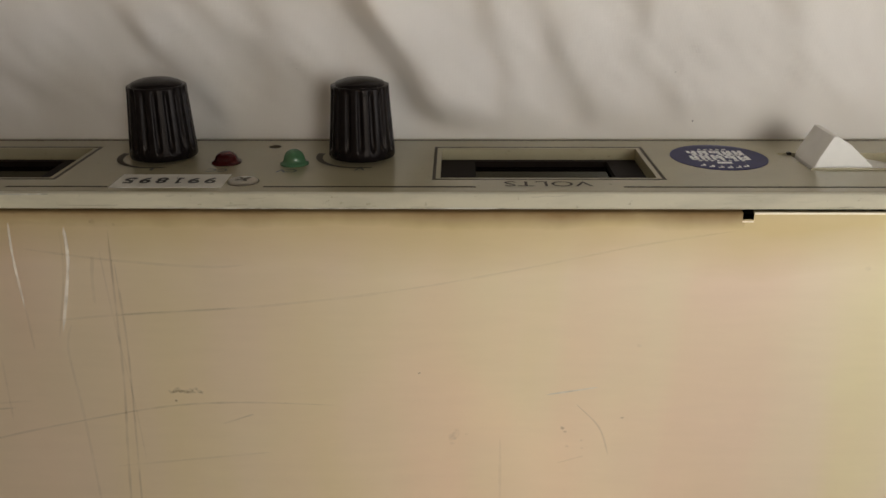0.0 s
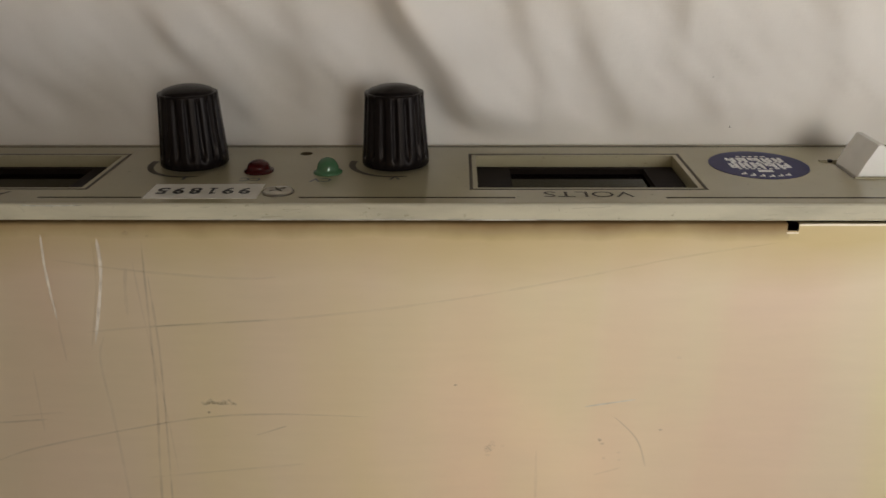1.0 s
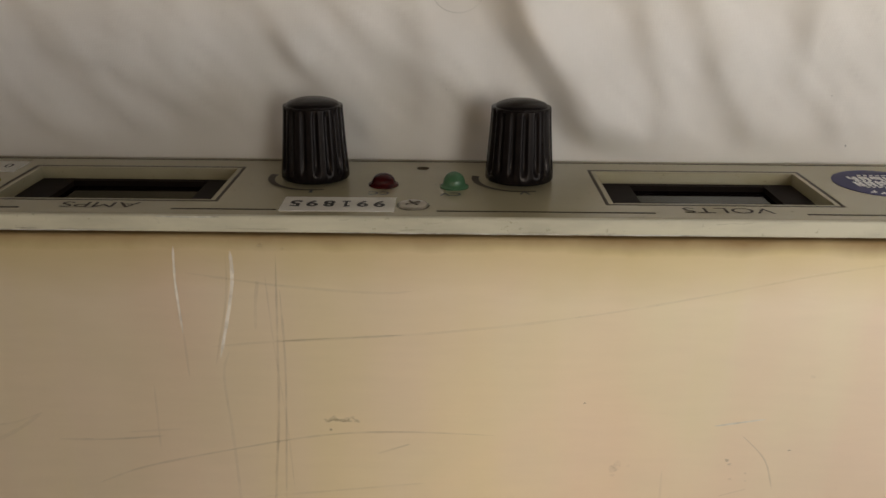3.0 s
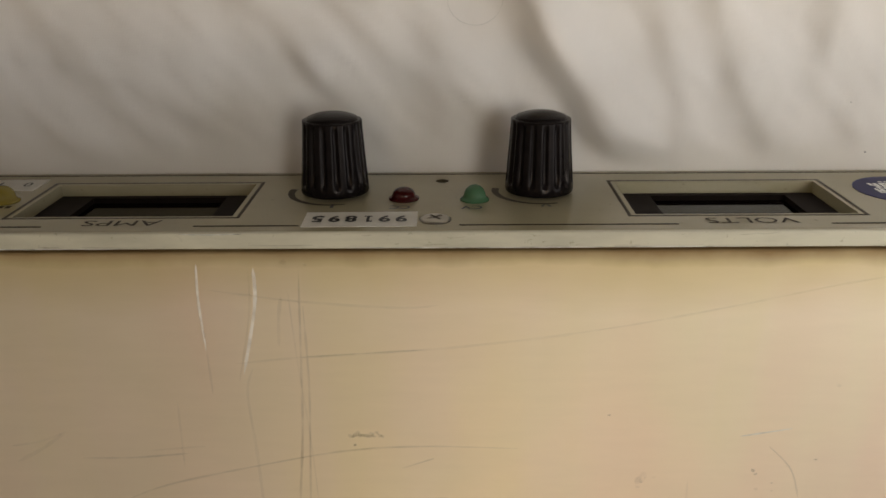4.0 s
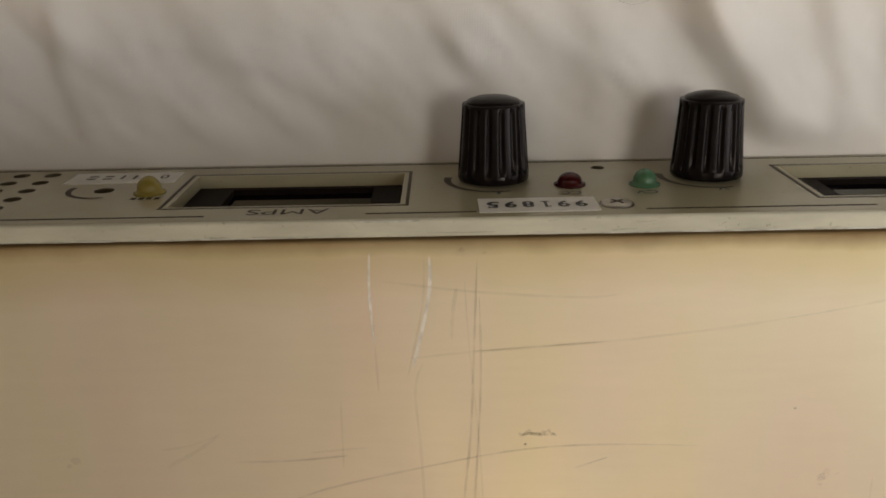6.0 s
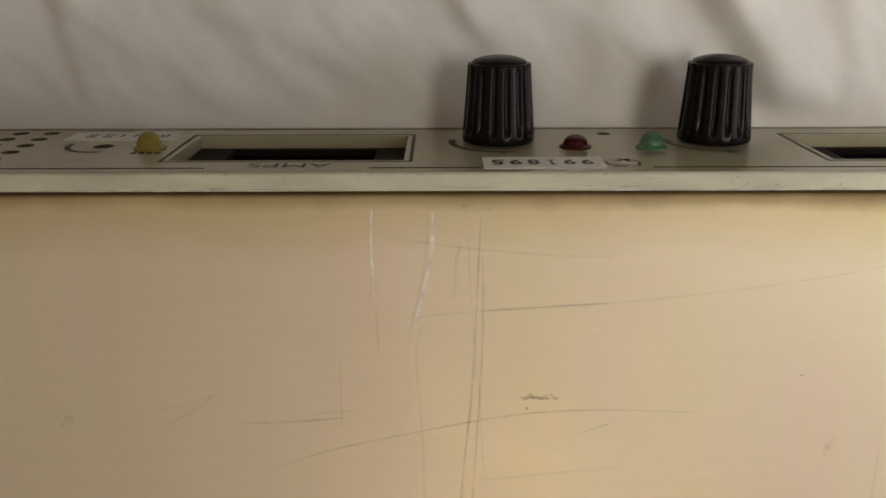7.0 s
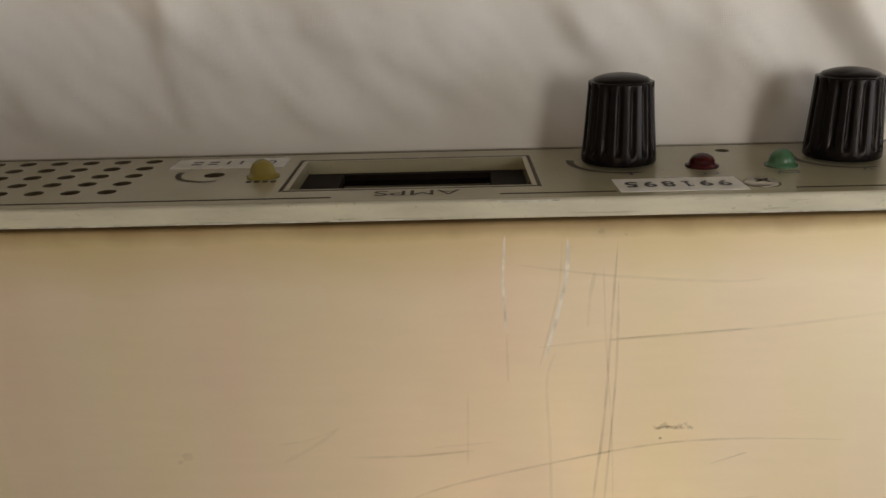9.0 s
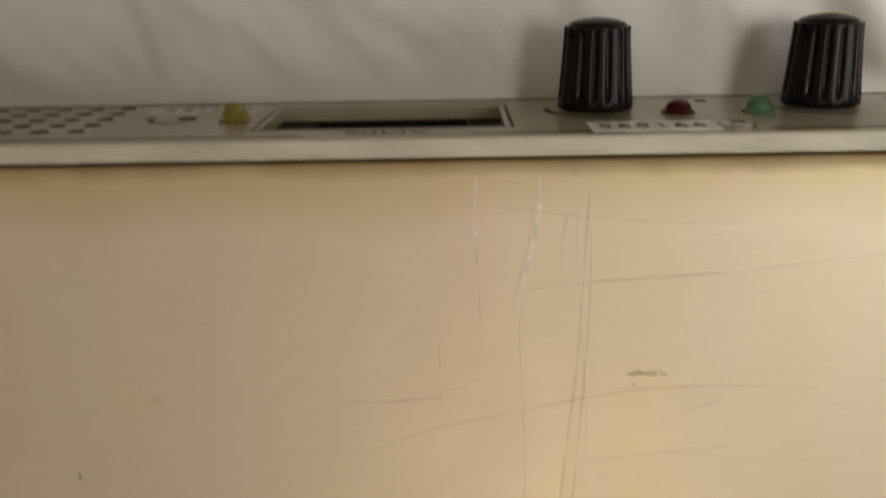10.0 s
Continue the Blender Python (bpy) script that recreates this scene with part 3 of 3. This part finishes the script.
# printed lines and words
for a, b, z in ((-0.0375, 0.0060, -0.0031), (0.0362, 0.150, -0.0031), (-0.0905, -0.0695, -0.0031), (-0.27, -0.1210, -0.0031), (-0.27, 0.15, -0.0415)):
    part("printed_line", finish(box((a, -0.0002, z - .00030), (b, 0.00005, z + .00030)), "printed_line", INK), supply)
for word, x, z, h, w in (("VOLTS", 0.0210, -0.0051, 0.0034, 0.0182), ("AMPS", -0.1055, -0.0051, 0.0034, 0.0158), ("CC", -0.0500, -0.0150, 0.0024, 0.0044),
                         ("CV", -0.0348, -0.0146, 0.0024, 0.0046), ("V", -0.0190, -0.0163, 0.0026, 0.0024), ("I", -0.0645, -0.0161, 0.0026, 0.0007)):
    part("printed_word", inked(lettering(word, h, w, bold=0.0 if len(word) > 2 else 0.015), INK if len(word) > 2 else TEXT), supply, on_panel(x, z))
for i in range(4):
    part("printed_mark", finish(box((-0.1345 - i * 0.0016, 0, -0.0172), (-0.1335 - i * 0.0016, 0.00006, -0.0158)), "printed_mark", INK), supply)


def arc(x, z, r, a0, a1, w0, w1):
    """A printed wedge that grows round a control."""
    bm = bmesh.new()
    rows = []
    for i in range(25):
        f = i / 24
        a = radians(a0 + (a1 - a0) * f)
        w = w0 + (w1 - w0) * f
        rows.append([bm.verts.new(((r + s * w / 2) * math.cos(a), (r + s * w / 2) * math.sin(a), 0.00006)) for s in (-1, 1)])
    for p, q in zip(rows, rows[1:]):
        bm.faces.new((p[0], p[1], q[1], q[0]))
    part("printed_arc", finish(bm, "printed_arc", FADED), supply, on_panel(x, z), "tapering printed arc")


arc(-0.0195, -0.0268, 0.0098, 108, -14, 0.0006, 0.0017)
arc(-0.0650, -0.0266, 0.0098, 108, -14, 0.0006, 0.0017)
arc(-0.1480, -0.0240, 0.0066, 112, -16, 0.0006, 0.0014)

green_dot = plain("green_print", (0.03, 0.16, 0.09), 0.5)
part("printed_mark", finish(lathe([(0.0014, 0), (0.0014, 0.0001)], 24), "printed_mark", green_dot), supply, on_panel(0.1085, -0.0398), "small green printed dot")

# paper labels
lab = part("asset_label", finish(box((-0.0115, -0.0047, 0), (0.0115, 0.0047, 0.00012)), "asset_label", PAPER), supply, on_panel(-0.0575, -0.0069, 0, 0.5), "white paper label with a stamped number")
for i, digit in enumerate("991895"):
    at = on_panel(-0.0492 - 0.0034 * i, -0.0069, 0, 0.5)
    if digit == "1":
        bm = bmesh.new()
        for lo, hi in (((-.00028, -.0019), (.00028, .0019)), ((-.0008, -.0019), (.0008, -.0015)), ((-.0009, .0012), (-.00028, .0017))):
            box_into(bm, (*lo, 0.00013), (*hi, 0.00018))
        part("number", finish(bm, "number", TEXT), lab, at)
    else:
        part("number", inked(lettering(digit, 0.0040, 0.0024, 0.00018, 0.028), TEXT), lab, at)
lab = part("asset_label", finish(box((-0.0120, -0.0045, 0), (0.0120, 0.0045, 0.00012)), "asset_label", PAPER), supply, on_panel(-0.1463, -0.0335, 0, 0.5), "white paper label partly behind the yellow lamp")
for x, body in ((-0.1375, "0"), (-0.1440, "1"), (-0.1468, "1")):
    part("number", inked(lettering(body, 0.0032, 0.0006 if body == "1" else 0.0019, 0.00018, 0.01), TEXT), lab, on_panel(x, -0.0338))
for x in (-0.1500, -0.1535):
    for z in (-0.0348, -0.0327):
        part("printed_mark", finish(box((x - .0010, 0.00012, z - .0004), (x + .0010, 0.00018, z + .0004)), "printed_mark", TEXT), lab)


# round sticker
def sticker():
    m = on_panel(0.0618, -0.0262)
    st = part("sticker", finish(lathe([(0.0108, 0), (0.0108, 0.0001)], 64), "sticker", BLUE), supply, m, "round dark blue vinyl sticker with white printing")
    rnd = random.Random(4)
    bm = bmesh.new()

    def bar(u0, v0, u1, v1):
        box_into(bm, (u0, v0, 0.0001), (u1, v1, 0.00016))

    # two lines of heavy letters, drawn as strokes of their size
    for mid, half in ((-0.0034, 0.0064), (0.0010, 0.0066)):
        u = -half
        while u < half - 0.001:
            w = min(rnd.uniform(0.0019, 0.0026), half - u)
            bar(u, mid - .0017, u + .0008, mid + .0017)
            bar(u + w - .0007, mid - .0017, u + w, mid + (0.0017 if rnd.random() < 0.6 else 0.0002))
            for v in rnd.sample((-.0017, -.0004, .0009), 2):
                bar(u + .0008, mid + v, u + w - .0007, mid + v + .0008)
            u += w + 0.0005
    # lines of small letters
    for v, half in ((-0.0062, 0.0034), (-0.0012, 0.0056), (0.0034, 0.0050)):
        u = -half
        while u < half:
            w = rnd.uniform(0.0005, 0.0011)
            bar(u, v - .0003, u + w, v + .0003)
            u += w + 0.0006
    bar(-0.0016, 0.0044, 0.0016, 0.0058)
    # letters along the rim
    for i in range(6):
        a = radians(52 + i * 13)
        c, s = 0.0086 * math.cos(a), 0.0086 * math.sin(a)
        bar(c - .0006, s - .0007, c - .0002, s + .0007)
        bar(c - .0002, s + .0002, c + .0006, s + .0007)
    part("print", finish(bm, "print", WHITE), st, m, "blocks of white printing")


sticker()


# rocker switch
def switch():
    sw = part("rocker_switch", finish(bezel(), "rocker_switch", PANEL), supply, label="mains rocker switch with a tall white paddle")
    prof = [(0.0797, -0.003), (0.0797, 0.0002), (0.0808, 0.0026), (0.0822, 0.0053), (0.0831, 0.0071), (0.0839, 0.0072), (0.0872, 0.0052), (0.0901, 0.0026), (0.0934, -0.0006), (0.1040, -0.0022), (0.1040, -0.004)]
    bm = bmesh.new()
    ends = [[bm.verts.new((x, y, z)) for x, y in prof] for z in (-0.0166, -0.0279)]
    n = len(prof)
    for i in range(n):
        j = (i + 1) % n
        bm.faces.new((ends[0][i], ends[0][j], ends[1][j], ends[1][i]))
    bm.faces.new(ends[0])
    bm.faces.new(ends[1][::-1])
    bmesh.ops.bevel(bm, geom=[e for e in bm.edges if abs(e.verts[0].co.z - e.verts[1].co.z) < 1e-6], offset=0.00025, segments=2, affect="EDGES", profile=0.5)
    part("paddle", finish(bm, "paddle", SWITCH), sw, label="white plastic paddle")
    part("well", finish(box((0.0775, -0.0125, -0.0290), (0.1055, -0.012, -0.0155)), "well", CAVITY), sw)
    part("pivot", finish(box((0.0780, 0.0, -0.0289), (0.0790, 0.0006, -0.0278), 0.0002), "pivot", CAVITY), sw, label="black pivot pin")


def bezel():
    """The raised rim round the rocker, open towards the paddle."""
    bm = bmesh.new()
    a, b, c, d = 0.0763, 0.1130, -0.0294, -0.0155
    for lo, hi in (((a, c), (b, -0.0285)), ((0.0788, -0.0160), (b, d)), ((0.1050, -0.0285), (b, -0.0160))):
        box_into(bm, (lo[0], 0.0, lo[1]), (hi[0], 0.0004, hi[1]))
    return bm


switch()


# screw
def screw(x0, z0):
    m = on_panel(x0, z0, 0, 35)
    base = finish(lathe([(0.0031, 0), (0.0031, 0.00015), (0.0028, 0.0004), (0.0018, 0.0006), (0, 0.00065)], 32), "screw", STEEL)
    bm = bmesh.new()
    a, b = 0.0021, 0.00042
    plus = [(a, -b), (a, b), (b, b), (b, a), (-b, a), (-b, b), (-a, b), (-a, -b), (-b, -b), (-b, -a), (b, -a), (b, -b)]
    rings = [[bm.verts.new((x * k, y * k, z)) for x, y in plus] for z, k in ((0.0001, 0.8), (0.003, 1.0))]
    for i in range(12):
        j = (i + 1) % 12
        bm.faces.new((rings[0][i], rings[0][j], rings[1][j], rings[1][i]))
    bm.faces.new(rings[0][::-1])
    bm.faces.new(rings[1])
    part("screw", cut(base, finish(bm, "cutter", STEEL)), supply, m, "cross-head nickel screw")

    part("screw_recess", finish(lathe([(0.0034, 0), (0.0034, 0.00005)], 32), "screw_recess", GRIME), supply, on_panel(x0, z0))


screw(-0.0424, -0.0066)


# loose bits on the sheet
def sheet_point(x, y):
    return Vector((x, y, SHEET + 0.001 * sheet_height(x * 1000, y * 1000)))


def hair():
    bm = bmesh.new()
    rings = []
    for i in range(61):
        a = radians(-20 + 350 * i / 60)
        c = sheet_point(-0.0335 + 0.0062 * math.cos(a), 0.0405 + 0.0058 * math.sin(a)) + Vector((0, 0, 0.00012))
        out = Vector((math.cos(a), math.sin(a), 0))
        rings.append([bm.verts.new(c + 0.00004 * (math.cos(k * 1.2566) * out + math.sin(k * 1.2566) * Vector((0, 0, 1)))) for k in range(5)])
    for p, q in zip(rings, rings[1:]):
        for k in range(5):
            bm.faces.new((p[k], p[(k + 1) % 5], q[(k + 1) % 5], q[k]))
    tagged(new("loose_thread", finish(bm, "loose_thread", plain("grey_thread", (0.48, 0.47, 0.43), 0.7), True)), "fine grey thread curled in a ring on the sheet", "thread")


hair()
for x, y, r in ((0.0598, 0.0045, 0.00025), (0.0545, 0.0165, 0.00025), (-0.036, 0.0175, 0.0002)):
    bm = bmesh.new()
    bmesh.ops.create_icosphere(bm, subdivisions=1, radius=r, matrix=Matrix.Translation(sheet_point(x, y)))
    tagged(new("speck", finish(bm, "speck", GRIME)), "tiny dark speck of lint on the sheet", "speck", "specks on the sheet")
